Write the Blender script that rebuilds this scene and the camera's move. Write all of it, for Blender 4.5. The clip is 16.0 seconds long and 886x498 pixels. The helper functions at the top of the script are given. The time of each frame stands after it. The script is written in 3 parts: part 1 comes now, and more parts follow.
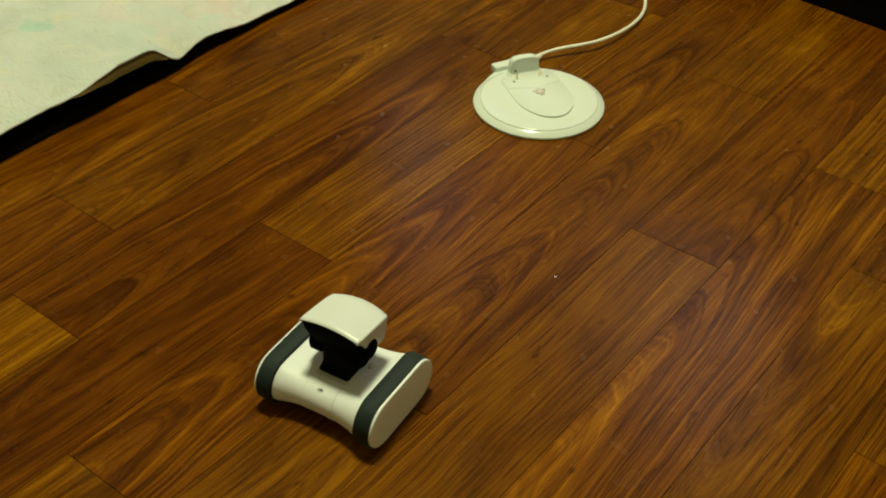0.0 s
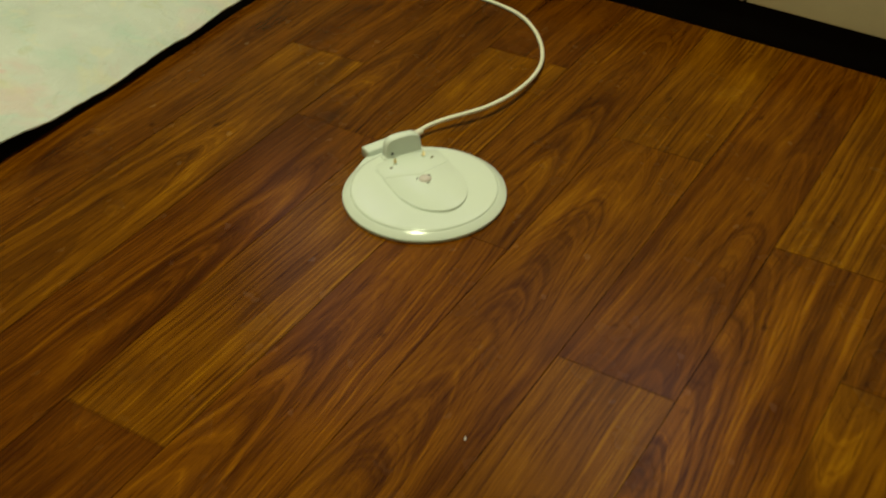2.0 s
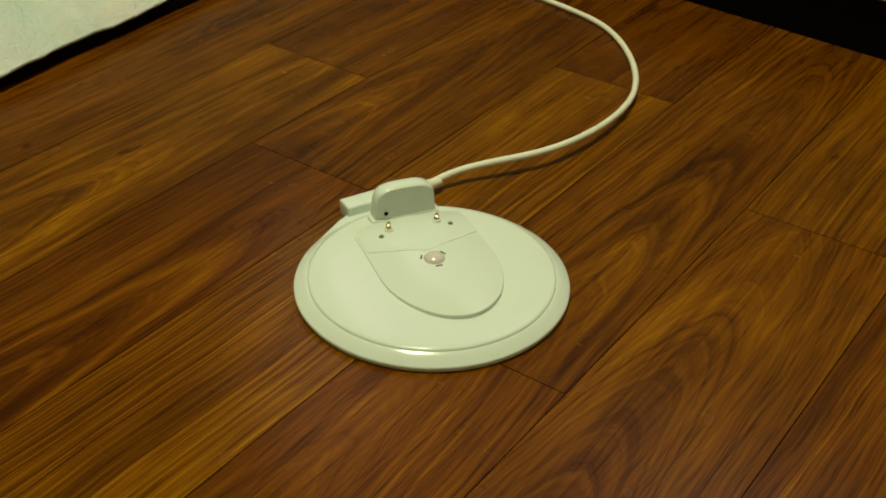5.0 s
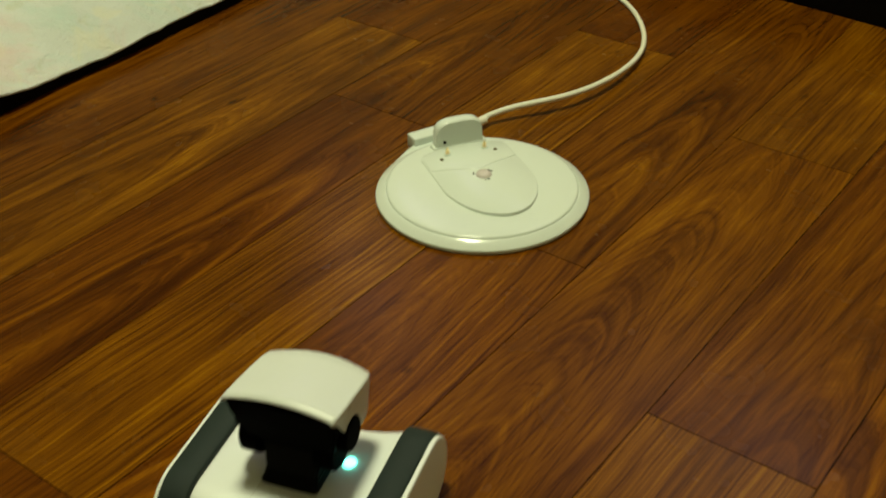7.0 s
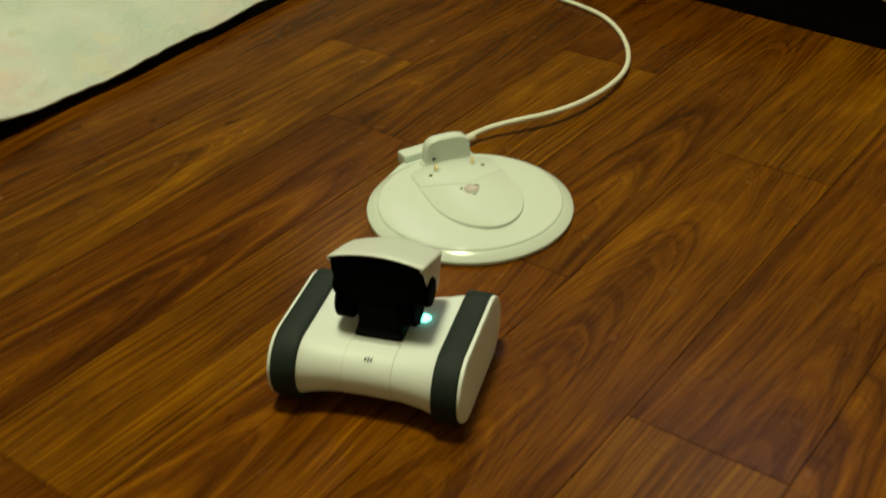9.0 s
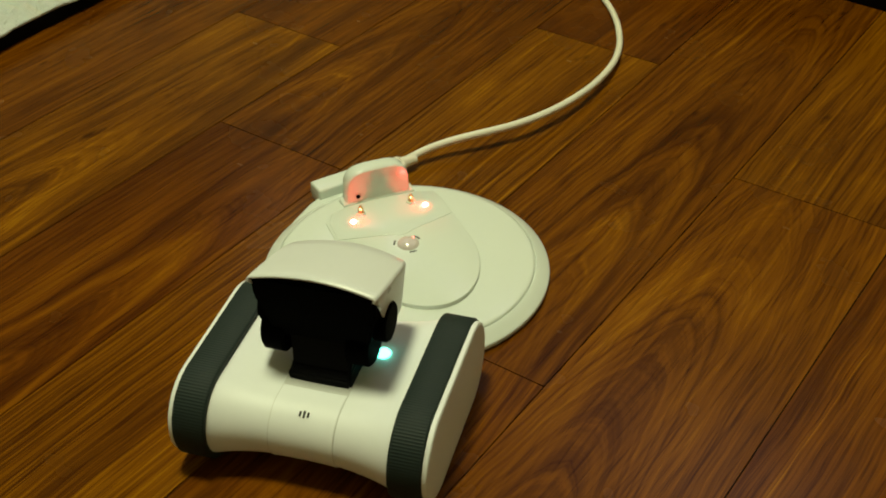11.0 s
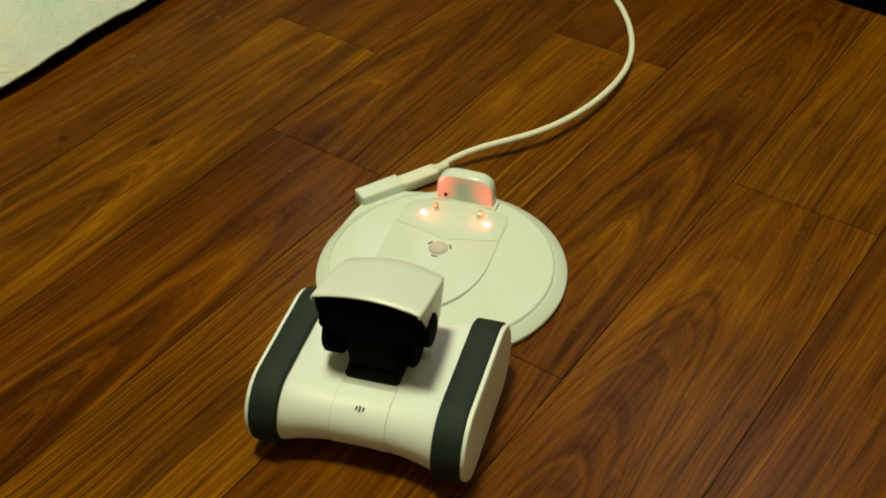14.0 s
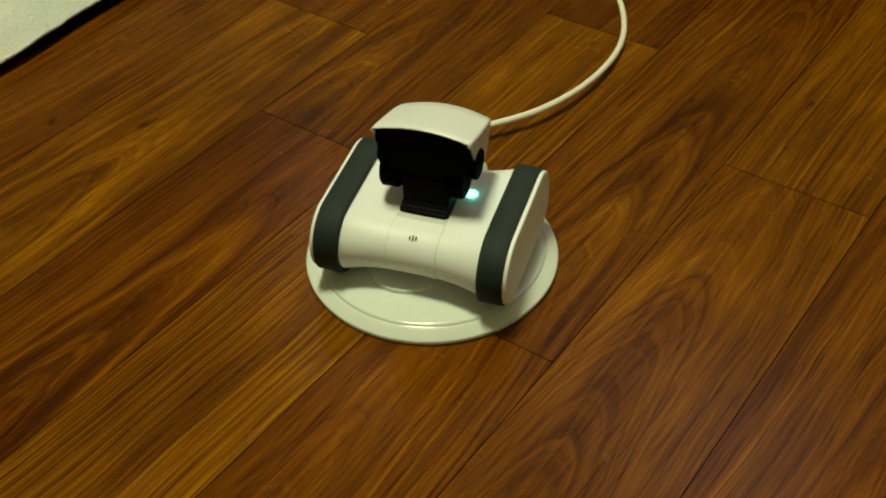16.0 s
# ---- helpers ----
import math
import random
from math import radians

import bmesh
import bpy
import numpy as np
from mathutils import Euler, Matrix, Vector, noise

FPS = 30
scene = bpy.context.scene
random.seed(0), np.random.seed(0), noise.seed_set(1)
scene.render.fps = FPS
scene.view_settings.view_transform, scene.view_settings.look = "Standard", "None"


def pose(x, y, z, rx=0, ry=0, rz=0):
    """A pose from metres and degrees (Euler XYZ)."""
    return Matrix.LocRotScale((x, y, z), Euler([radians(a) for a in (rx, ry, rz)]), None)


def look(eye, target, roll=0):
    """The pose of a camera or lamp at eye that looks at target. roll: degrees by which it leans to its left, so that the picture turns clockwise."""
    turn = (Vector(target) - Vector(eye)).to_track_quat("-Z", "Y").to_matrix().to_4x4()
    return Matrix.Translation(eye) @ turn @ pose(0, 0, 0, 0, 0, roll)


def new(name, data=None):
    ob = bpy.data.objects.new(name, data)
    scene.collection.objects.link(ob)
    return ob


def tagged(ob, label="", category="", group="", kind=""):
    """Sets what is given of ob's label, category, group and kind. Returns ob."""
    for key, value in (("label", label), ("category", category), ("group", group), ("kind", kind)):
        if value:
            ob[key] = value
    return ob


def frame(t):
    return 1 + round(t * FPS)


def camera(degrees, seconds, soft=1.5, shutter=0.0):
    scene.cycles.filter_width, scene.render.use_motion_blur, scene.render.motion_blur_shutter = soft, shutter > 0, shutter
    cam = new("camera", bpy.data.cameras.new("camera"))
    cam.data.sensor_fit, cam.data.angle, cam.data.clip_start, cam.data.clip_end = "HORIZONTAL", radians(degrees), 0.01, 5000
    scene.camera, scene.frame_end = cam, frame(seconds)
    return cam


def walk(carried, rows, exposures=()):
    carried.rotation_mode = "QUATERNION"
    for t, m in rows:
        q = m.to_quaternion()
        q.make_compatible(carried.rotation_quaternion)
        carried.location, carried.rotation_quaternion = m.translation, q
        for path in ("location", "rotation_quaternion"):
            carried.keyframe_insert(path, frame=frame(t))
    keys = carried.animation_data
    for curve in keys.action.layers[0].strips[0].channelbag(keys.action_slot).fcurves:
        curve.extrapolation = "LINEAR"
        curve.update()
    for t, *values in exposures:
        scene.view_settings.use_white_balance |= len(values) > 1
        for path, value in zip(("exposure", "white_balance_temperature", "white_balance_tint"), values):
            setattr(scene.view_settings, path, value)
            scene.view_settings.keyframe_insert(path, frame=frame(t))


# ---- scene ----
# ---------------------------------------------------------------- camera
cam = camera(40.85, 16.0, soft=1.9, shutter=0.5)
PATH = [
    (0, (-0.1089, -1.0473, 0.6529), (-0.0984, -0.2696, 0.0244), 1.41),
    (0.5, (-0.1082, -1.0435, 0.6493), (-0.0955, -0.2677, 0.0184), 1.58),
    (1, (-0.0985, -1.0119, 0.6357), (-0.0759, -0.2331, 0.0089), 0.90),
    (1.5, (-0.0890, -0.9192, 0.6098), (-0.0271, -0.1486, -0.0246), 0.24),
    (2, (-0.0715, -0.8007, 0.5609), (0.0133, -0.0123, -0.0484), -0.77),
    (2.5, (-0.0469, -0.6913, 0.4832), (0.0508, 0.1057, -0.1129), -0.31),
    (3, (-0.0330, -0.6130, 0.4311), (0.0446, 0.1940, -0.1544), 0.10),
    (3.5, (-0.0265, -0.5475, 0.3936), (0.0415, 0.2613, -0.1904), 0.35),
    (4, (-0.0167, -0.4908, 0.3561), (0.0416, 0.3169, -0.2306), 1.26),
    (4.2, (-0.0174, -0.4708, 0.3429), (0.0342, 0.3408, -0.2389), 1.33),
    (6.3, (-0.0183, -0.5197, 0.3556), (0.0052, 0.3116, -0.1997), 0.17),
    (6.5, (-0.0211, -0.5609, 0.3794), (-0.0075, 0.2652, -0.1840), -0.57),
    (7, (-0.0352, -0.6396, 0.4015), (-0.0225, 0.1826, -0.1675), -0.80),
    (7.5, (-0.0377, -0.6784, 0.4046), (-0.0346, 0.1425, -0.1665), -1.01),
    (8, (-0.0355, -0.6900, 0.4149), (-0.0295, 0.1395, -0.1436), -0.75),
    (8.5, (-0.0335, -0.6960, 0.4159), (-0.0270, 0.1359, -0.1390), -1.12),
    (9, (-0.0268, -0.6633, 0.4101), (-0.0163, 0.1694, -0.1434), -1.56),
    (9.2, (-0.0252, -0.6204, 0.4098), (-0.0043, 0.2025, -0.1580), -1.83),
    (11.3, (0.0003, -0.4410, 0.3460), (0.0329, 0.3541, -0.2596), -0.82),
    (11.5, (-0.0025, -0.4431, 0.3597), (0.0212, 0.3576, -0.2390), -1.35),
    (12, (-0.0034, -0.4514, 0.4040), (0.0018, 0.3280, -0.2226), -2.10),
    (12.5, (-0.0059, -0.4667, 0.4210), (0.0077, 0.3035, -0.2167), -1.79),
    (13, (-0.0086, -0.4740, 0.4325), (0.0069, 0.2922, -0.2100), -1.79),
    (13.5, (-0.0049, -0.4746, 0.4337), (0.0074, 0.2920, -0.2083), -2.33),
    (14, (-0.0088, -0.4789, 0.4271), (0.0070, 0.2803, -0.2236), -1.82),
    (14.5, (-0.0074, -0.4773, 0.4297), (0.0063, 0.2747, -0.2294), -1.84),
    (15, (-0.0107, -0.4793, 0.4271), (0.0060, 0.2744, -0.2298), -1.60),
    (15.5, (-0.0092, -0.4787, 0.4262), (0.0029, 0.2731, -0.2330), -2.02),
    (16, (-0.0058, -0.4766, 0.4281), (0.0125, 0.2706, -0.2363), -1.77),
]
walk(cam, [(t, look(eye, target, roll)) for t, eye, target, roll in PATH],
     [(0.0, 0.17), (0.6, 0.16), (0.95, 0.0), (1.1, -0.02), (2.0, -0.05), (4.2, -0.07), (6.5, -0.03), (9.0, -0.02), (12.0, -0.07), (13.0, 0.03), (14.5, 0.04), (16.0, 0.02)])

# ---------------------------------------------------------------- light
LAMP_AT = (-0.22, 0.02, 2.20)
world = bpy.data.worlds.new("night_room")
scene.world = world
world.use_nodes = True
world.node_tree.nodes["Background"].inputs[0].default_value = (0.02, 0.02, 0.025, 1)
world.node_tree.nodes["Background"].inputs[1].default_value = 0.1
scene.view_settings.exposure = 0.0

lamp = bpy.data.lights.new("ceiling_lamp", "AREA")
lamp.shape, lamp.size = "DISK", 0.36
lamp.energy, lamp.color = 37.0, (0.98, 1.0, 0.60)
lamp_ob = new("ceiling_lamp", lamp)
lamp_ob.matrix_world = pose(LAMP_AT[0], LAMP_AT[1], LAMP_AT[2] - 0.035)


# ---------------------------------------------------------------- materials
class Nodes:
    """A short way to write a node material."""

    def __init__(self, name):
        self.mat = bpy.data.materials.new(name)
        self.mat.use_nodes = True
        self.tree = self.mat.node_tree
        self.bsdf = self.tree.nodes["Principled BSDF"]

    def add(self, kind, **values):
        node = self.tree.nodes.new(kind)
        for key, value in values.items():
            setattr(node, key, value)
        return node

    def link(self, a, b):
        self.tree.links.new(a, b)

    def put(self, socket, value):
        if hasattr(value, "links"):
            self.link(value, socket)
        else:
            socket.default_value = value

    def math(self, op, a, b=0.0, c=0.0):
        node = self.add("ShaderNodeMath", operation=op)
        for n, v in enumerate((a, b, c)):
            self.put(node.inputs[n], v)
        return node.outputs[0]

    def noise(self, vector, scale, detail=3.0, rough=0.5, distort=0.0):
        node = self.add("ShaderNodeTexNoise")
        self.link(vector, node.inputs["Vector"])
        for key, v in (("Scale", scale), ("Detail", detail), ("Roughness", rough), ("Distortion", distort)):
            node.inputs[key].default_value = v
        return node.outputs["Fac"]

    def scaled(self, vector, sx, sy, sz, shift=None):
        node = self.add("ShaderNodeMapping")
        self.link(vector, node.inputs["Vector"])
        node.inputs["Scale"].default_value = (sx, sy, sz)
        if shift is not None:
            self.link(shift, node.inputs["Location"])
        return node.outputs[0]

    def ramp(self, fac, stops):
        node = self.add("ShaderNodeValToRGB")
        ramp = node.color_ramp
        while len(ramp.elements) < len(stops):
            ramp.elements.new(0.5)
        for element, (at, colour) in zip(ramp.elements, stops):
            element.position, element.color = at, (*colour, 1)
        self.put(node.inputs[0], fac)
        return node.outputs[0]

    def mix(self, fac, a, b, blend="MIX"):
        node = self.add("ShaderNodeMix", data_type="RGBA", blend_type=blend)
        self.put(node.inputs[0], fac)
        for n, v in ((6, a), (7, b)):
            self.put(node.inputs[n], v if hasattr(v, "links") else (*v, 1))
        return node.outputs[2]

    def bump(self, height, strength, distance):
        node = self.add("ShaderNodeBump")
        node.inputs["Strength"].default_value = strength
        node.inputs["Distance"].default_value = distance
        self.link(height, node.inputs["Height"])
        self.link(node.outputs[0], self.bsdf.inputs["Normal"])

    def coords(self, which="Object"):
        return self.add("ShaderNodeTexCoord").outputs[which]


def plain(name, colour, rough=0.45, spread=0.06, scale=60.0, bump=0.0, spec=0.5, metal=0.0, coat=0.0):
    """A surface of one colour with faint mottling at two scales and slightly uneven gloss."""
    n = Nodes(name)
    at = n.coords()
    big, fine = n.noise(at, scale, 3), n.noise(at, scale * 9, 2)
    tone = n.math("ADD", n.math("MULTIPLY", big, 0.65), n.math("MULTIPLY", fine, 0.35))
    lo = tuple(c * (1 - spread) for c in colour)
    hi = tuple(min(1, c * (1 + spread)) for c in colour)
    n.link(n.ramp(tone, [(0.3, lo), (0.7, hi)]), n.bsdf.inputs["Base Color"])
    n.link(n.math("MULTIPLY_ADD", big, 0.12, rough - 0.06), n.bsdf.inputs["Roughness"])
    n.bsdf.inputs["Specular IOR Level"].default_value = spec
    n.bsdf.inputs["Metallic"].default_value = metal
    n.bsdf.inputs["Coat Weight"].default_value = coat
    if bump:
        n.bump(fine, 0.3, bump)
    return n.mat


def glowing(name, colour, strength):
    n = Nodes(name)
    n.bsdf.inputs["Base Color"].default_value = (*colour, 1)
    n.bsdf.inputs["Emission Color"].default_value = (*colour, 1)
    n.bsdf.inputs["Emission Strength"].default_value = strength
    return n.mat


def lit_picture():
    """A running television picture, seen only as a soft glow: bright at both ends, dim in the middle."""
    n = Nodes("lit_screen")
    split = n.add("ShaderNodeSeparateXYZ")
    n.link(n.coords(), split.inputs[0])
    right = n.math("MULTIPLY", n.math("MAXIMUM", n.math("SUBTRACT", split.outputs[0], 0.02), 0.0), 5.5)
    left = n.math("MULTIPLY", n.math("MAXIMUM", n.math("SUBTRACT", -0.15, split.outputs[0]), 0.0), 7.0)
    n.bsdf.inputs["Base Color"].default_value = (0.02, 0.02, 0.02, 1)
    n.bsdf.inputs["Emission Color"].default_value = (0.84, 0.75, 0.86, 1)
    n.link(n.math("ADD", n.math("ADD", left, right), 0.35), n.bsdf.inputs["Emission Strength"])
    return n.mat


def wood_planks(name, tone, figure, curve=2600.0, climb=11.0, middle=None):
    """Glossy vinyl planks printed as teak: wavering lines, cathedral figure, pores; each plank is cut from another place.
    curve and climb shape the arches; middle fixes where they stand on the board."""
    n = Nodes(name)
    rnd = n.add("ShaderNodeObjectInfo").outputs["Random"]
    far = n.add("ShaderNodeCombineXYZ")
    n.link(n.math("MULTIPLY", rnd, 37.0), far.inputs[0])
    n.link(n.math("MULTIPLY", rnd, 91.0), far.inputs[1])
    n.link(n.math("MULTIPLY", rnd, 13.0), far.inputs[2])
    moved = n.add("ShaderNodeVectorMath", operation="ADD")
    n.link(n.coords(), moved.inputs[0])
    n.link(far.outputs[0], moved.inputs[1])
    still = moved.outputs[0]
    # the fibres waver: two sizes of sideways drift
    drift = n.math("ADD", n.math("MULTIPLY", n.math("SUBTRACT", n.noise(n.scaled(still, 14.0, 7.0, 5.0), 1.0, 2.0), 0.5), 0.010),
                   n.math("MULTIPLY", n.math("SUBTRACT", n.noise(n.scaled(still, 50.0, 34.0, 5.0), 1.0, 2.0), 0.5), 0.0014))
    side_step = n.add("ShaderNodeCombineXYZ")
    n.link(drift, side_step.inputs[0])
    warped = n.add("ShaderNodeVectorMath", operation="ADD")
    n.link(still, warped.inputs[0])
    n.link(side_step.outputs[0], warped.inputs[1])
    at = warped.outputs[0]
    # rings of the trunk, cut lengthwise: nested arches about a line that runs off-centre, straight lines beside it
    split = n.add("ShaderNodeSeparateXYZ")
    n.link(n.coords(), split.inputs[0])
    if middle is None:
        heart = n.math("MULTIPLY", n.math("SUBTRACT", n.math("FRACT", n.math("MULTIPLY", rnd, 17.3)), 0.5), 0.085)
        side = n.math("SUBTRACT", n.math("MULTIPLY", n.math("GREATER_THAN", n.math("FRACT", n.math("MULTIPLY", rnd, 5.7)), 0.5), 2.0), 1.0)
    else:
        heart, side = middle, 1.0
    x = n.math("ADD", n.math("SUBTRACT", split.outputs[0], heart), n.math("MULTIPLY", drift, 0.9))
    rise = n.math("MULTIPLY", n.math("MULTIPLY", split.outputs[1], side), climb)
    bend = n.noise(n.scaled(still, 26.0, 9.0, 4.0), 1.0, 3.0, 0.5, 0.2)
    streak = n.noise(n.scaled(at, 250.0, 4.5, 20.0), 1.0, 4.0, 0.62)
    phase = n.math("ADD", n.math("ADD", n.math("MULTIPLY", n.math("MULTIPLY", x, x), curve), rise), n.math("ADD", n.math("MULTIPLY", bend, 1.2), n.math("MULTIPLY", streak, 0.22)))
    # the years differ in width and darkness: one line of noise, read along the rings
    years = n.add("ShaderNodeCombineXYZ")
    n.link(n.math("MULTIPLY", phase, 1.1), years.inputs[0])
    n.link(n.math("MULTIPLY", rnd, 61.0), years.inputs[1])
    rings = n.noise(years.outputs[0], 1.0, 6.0, 0.72)
    fade = n.ramp(n.noise(n.scaled(still, 9.0, 4.0, 5.0), 1.0, 2.0), [(0.32, (0.35, 0.35, 0.35)), (0.62, (1, 1, 1))])
    lines = n.math("MULTIPLY", n.math("SUBTRACT", rings, 0.5), fade)
    hair = n.noise(n.scaled(at, 760.0, 26.0, 50.0), 1.0, 2.0, 0.6)
    cloud = n.noise(n.scaled(still, 22.0, 9.0, 8.0), 1.0, 4.0, 0.55, 0.5)
    wide = n.noise(n.scaled(at, 70.0, 3.2, 8.0), 1.0, 2.0, 0.5)
    grain = n.math("MULTIPLY", lines, 1.2 * figure)
    for layer, weight in ((streak, 0.38), (hair, 0.22), (cloud, 0.40), (wide, 0.30)):
        grain = n.math("ADD", grain, n.math("MULTIPLY", n.math("SUBTRACT", layer, 0.5), weight))
    grain = n.math("ADD", grain, 0.5)
    colour = n.ramp(grain, [(0.20, (0.028, 0.0062, 0.0001)), (0.42, (0.080, 0.0225, 0.0002)), (0.58, (0.144, 0.0455, 0.0004)), (0.82, (0.270, 0.106, 0.0012))])
    shade = n.ramp(rnd, [(0.0, (0.90, 0.87, 0.86)), (1.0, (1.10, 1.13, 1.13))])
    colour = n.mix(1.0, colour, shade, "MULTIPLY")
    colour = n.mix(1.0, colour, tone, "MULTIPLY")
    # thin pale and dark veins that follow the rings
    vein = n.noise(years.outputs[0], 0.62, 3.0, 0.62)
    for level, narrow, tint, most in ((0.52, 0.020, (1.5, 1.65, 1.5), 0.7), (0.44, 0.016, (0.54, 0.46, 0.42), 0.65), (0.60, 0.014, (0.58, 0.50, 0.45), 0.7)):
        off = n.math("ABSOLUTE", n.math("SUBTRACT", vein, level))
        on = n.math("MULTIPLY", n.math("MAXIMUM", n.math("SUBTRACT", 1.0, n.math("DIVIDE", off, narrow)), 0.0), n.math("MULTIPLY", fade, most))
        colour = n.mix(on, colour, n.mix(1.0, colour, tint, "MULTIPLY"))
    # knots and burnt flecks, few and small
    fleck = n.ramp(n.noise(n.scaled(still, 90.0, 34.0, 20.0), 1.0, 2.0, 0.5), [(0.70, (1, 1, 1)), (0.78, (0.35, 0.30, 0.28))])
    colour = n.mix(0.8, colour, fleck, "MULTIPLY")
    # open pores: thin dark dashes along the grain
    pores = n.ramp(n.noise(n.scaled(at, 620.0, 24.0, 30.0), 1.0, 2.0, 0.5), [(0.56, (1, 1, 1)), (0.68, (0.62, 0.56, 0.52))])
    colour = n.mix(1.0, colour, pores, "MULTIPLY")
    n.link(colour, n.bsdf.inputs["Base Color"])
    wear = n.noise(n.coords(), 24.0, 3.0)
    n.link(n.math("MULTIPLY_ADD", wear, 0.12, 0.20), n.bsdf.inputs["Roughness"])
    n.bsdf.inputs["Specular IOR Level"].default_value = 0.13
    n.bump(n.math("ADD", streak, hair), 0.14, 0.0003)
    return n.mat


def quilt_cloth():
    """Pale cotton with faded pink, aqua and leaf-green print and a crinkled weave."""
    n = Nodes("quilt_cotton")
    at = n.coords()
    base = n.ramp(n.noise(at, 14.0, 4.0), [(0.3, (0.50, 0.535, 0.50)), (0.7, (0.62, 0.65, 0.62))])

    def tint(base, mask, colour):
        sep = n.add("ShaderNodeSeparateColor")
        n.link(mask, sep.inputs[0])
        return n.mix(sep.outputs[0], base, colour)

    # faded all-over print
    for scale, shift, colour, lo, hi, most in ((11.0, 0.0, (0.64, 0.51, 0.50), 0.54, 0.72, 0.7), (12.0, 4.7, (0.42, 0.58, 0.52), 0.55, 0.72, 0.55), (26.0, 9.3, (0.46, 0.48, 0.32), 0.60, 0.70, 0.5), (30.0, 2.1, (0.64, 0.62, 0.48), 0.56, 0.66, 0.5)):
        moved = n.add("ShaderNodeVectorMath", operation="ADD")
        n.link(at, moved.inputs[0])
        moved.inputs[1].default_value = (shift, shift * 1.7, 0)
        base = tint(base, n.ramp(n.noise(moved.outputs[0], scale, 5.0, 0.62, 0.8), [(lo, (0, 0, 0)), (hi, (most,) * 3)]), colour)
    # single printed motifs: two lime leaves, two pink flowers, one aqua
    wob = n.noise(at, 60.0, 3.0)
    for u, v, size, colour, most in ((-0.446, -0.168, 0.013, (0.50, 0.62, 0.04), 0.95), (-0.535, -0.252, 0.016, (0.50, 0.62, 0.04), 0.95), (-0.425, -0.085, 0.022, (0.66, 0.40, 0.40), 0.5), (-0.452, -0.275, 0.018, (0.30, 0.55, 0.46), 0.5), (-0.365, -0.095, 0.026, (0.64, 0.50, 0.48), 0.4), (-0.44, -0.13, 0.02, (0.68, 0.50, 0.48), 0.6)):
        dist = n.add("ShaderNodeVectorMath", operation="DISTANCE")
        flat = n.scaled(at, 1.0, 1.0, 0.0)
        n.link(flat, dist.inputs[0])
        dist.inputs[1].default_value = (u, v, 0)
        near = n.math("DIVIDE", dist.outputs["Value"], size)
        near = n.math("ADD", near, n.math("MULTIPLY", n.math("SUBTRACT", wob, 0.5), 2.4))
        base = tint(base, n.ramp(near, [(0.62, (most,) * 3), (0.95, (0, 0, 0))]), colour)
    n.link(base, n.bsdf.inputs["Base Color"])
    n.bsdf.inputs["Roughness"].default_value = 0.92
    n.bsdf.inputs["Specular IOR Level"].default_value = 0.12
    n.bsdf.inputs["Sheen Weight"].default_value = 0.1
    crinkle = n.math("ADD", n.noise(at, 90.0, 4.0, 0.68, 0.6), n.math("MULTIPLY", n.noise(at, 420.0, 2.0), 0.35))
    n.bump(crinkle, 0.6, 0.006)
    return n.mat


WOODS = {
    "light": wood_planks("teak_light", (1.18, 1.30, 1.2), 0.9),
    "mid": wood_planks("teak_mid", (0.89, 0.86, 0.82), 1.0),
    "dark": wood_planks("teak_dark", (0.80, 0.72, 0.6), 0.95),
    "red": wood_planks("teak_red", (1.15, 1.14, 0.9), 1.1, 2100.0, 14.0),
    "lined": wood_planks("teak_lined", (1.20, 1.32, 1.2), 1.0, 1300.0, 2.0, 0.16),
    "arched": wood_planks("teak_arched", (1.08, 1.09, 0.9), 0.9, 2600.0, 17.0, -0.012),
}
QUILT = quilt_cloth()
# near-black: the shade beneath the quilt hem is put into this colour
PAD_SHADE = plain("pad_shade_black", (0.004, 0.003, 0.002), 0.95, 0.2, 40, 0.001, 0.05)
MATTRESS = plain("mattress_cover", (0.13, 0.09, 0.025), 0.95, 0.15, 40, 0.001, 0.1)
UNDERLAY = plain("dark_joint", (0.022, 0.010, 0.004), 0.8)
SHELL = plain("white_shell_plastic", (0.79, 0.83, 0.84), 0.50, 0.012, 50, 0.0, 0.5)
DOCK_WHITE = plain("white_dock_plastic", (0.665, 0.725, 0.68), 0.17, 0.012, 40, 0.0, 0.5)
HOOD = plain("pale_grey_hood_plastic", (0.66, 0.69, 0.68), 0.30, 0.012, 50, 0.0, 0.4)
RUBBER = plain("grey_track_rubber", (0.012, 0.021, 0.019), 0.62, 0.10, 300, 0.0001, 0.25)
BLACK = plain("black_head_plastic", (0.0012, 0.0012, 0.0013), 0.7, 0.10, 80, 0.0, 0.015)
# white plastic greyed: the shade along the hatch edge, as colour
SEAM_SHADE = plain("seam_shade_grey", (0.60, 0.62, 0.60), 0.6)
DARK_SLOT = plain("slot_recess", (0.02, 0.018, 0.014), 0.7)
GOLD = plain("gold_contact", (0.80, 0.66, 0.36), 0.32, 0.05, 300, 0.0, 0.5, 1.0)
DOME = plain("frosted_dome", (0.62, 0.55, 0.55), 0.12, 0.03, 200, 0.0, 0.6, 0.0, 0.5)
CABLE_WHITE = plain("white_cable_jacket", (0.74, 0.72, 0.62), 0.42, 0.04, 120, 0.0, 0.45)
CABINET = plain("beige_laminate", (0.62, 0.55, 0.38), 0.5, 0.05, 12)
PLINTH = plain("black_plinth", (0.0018, 0.0015, 0.0015), 0.6, 0.06, 60.0, 0.0, 0.1)
WALL = plain("pale_wallpaper", (0.72, 0.68, 0.52), 0.85, 0.04, 14, 0.001, 0.2)
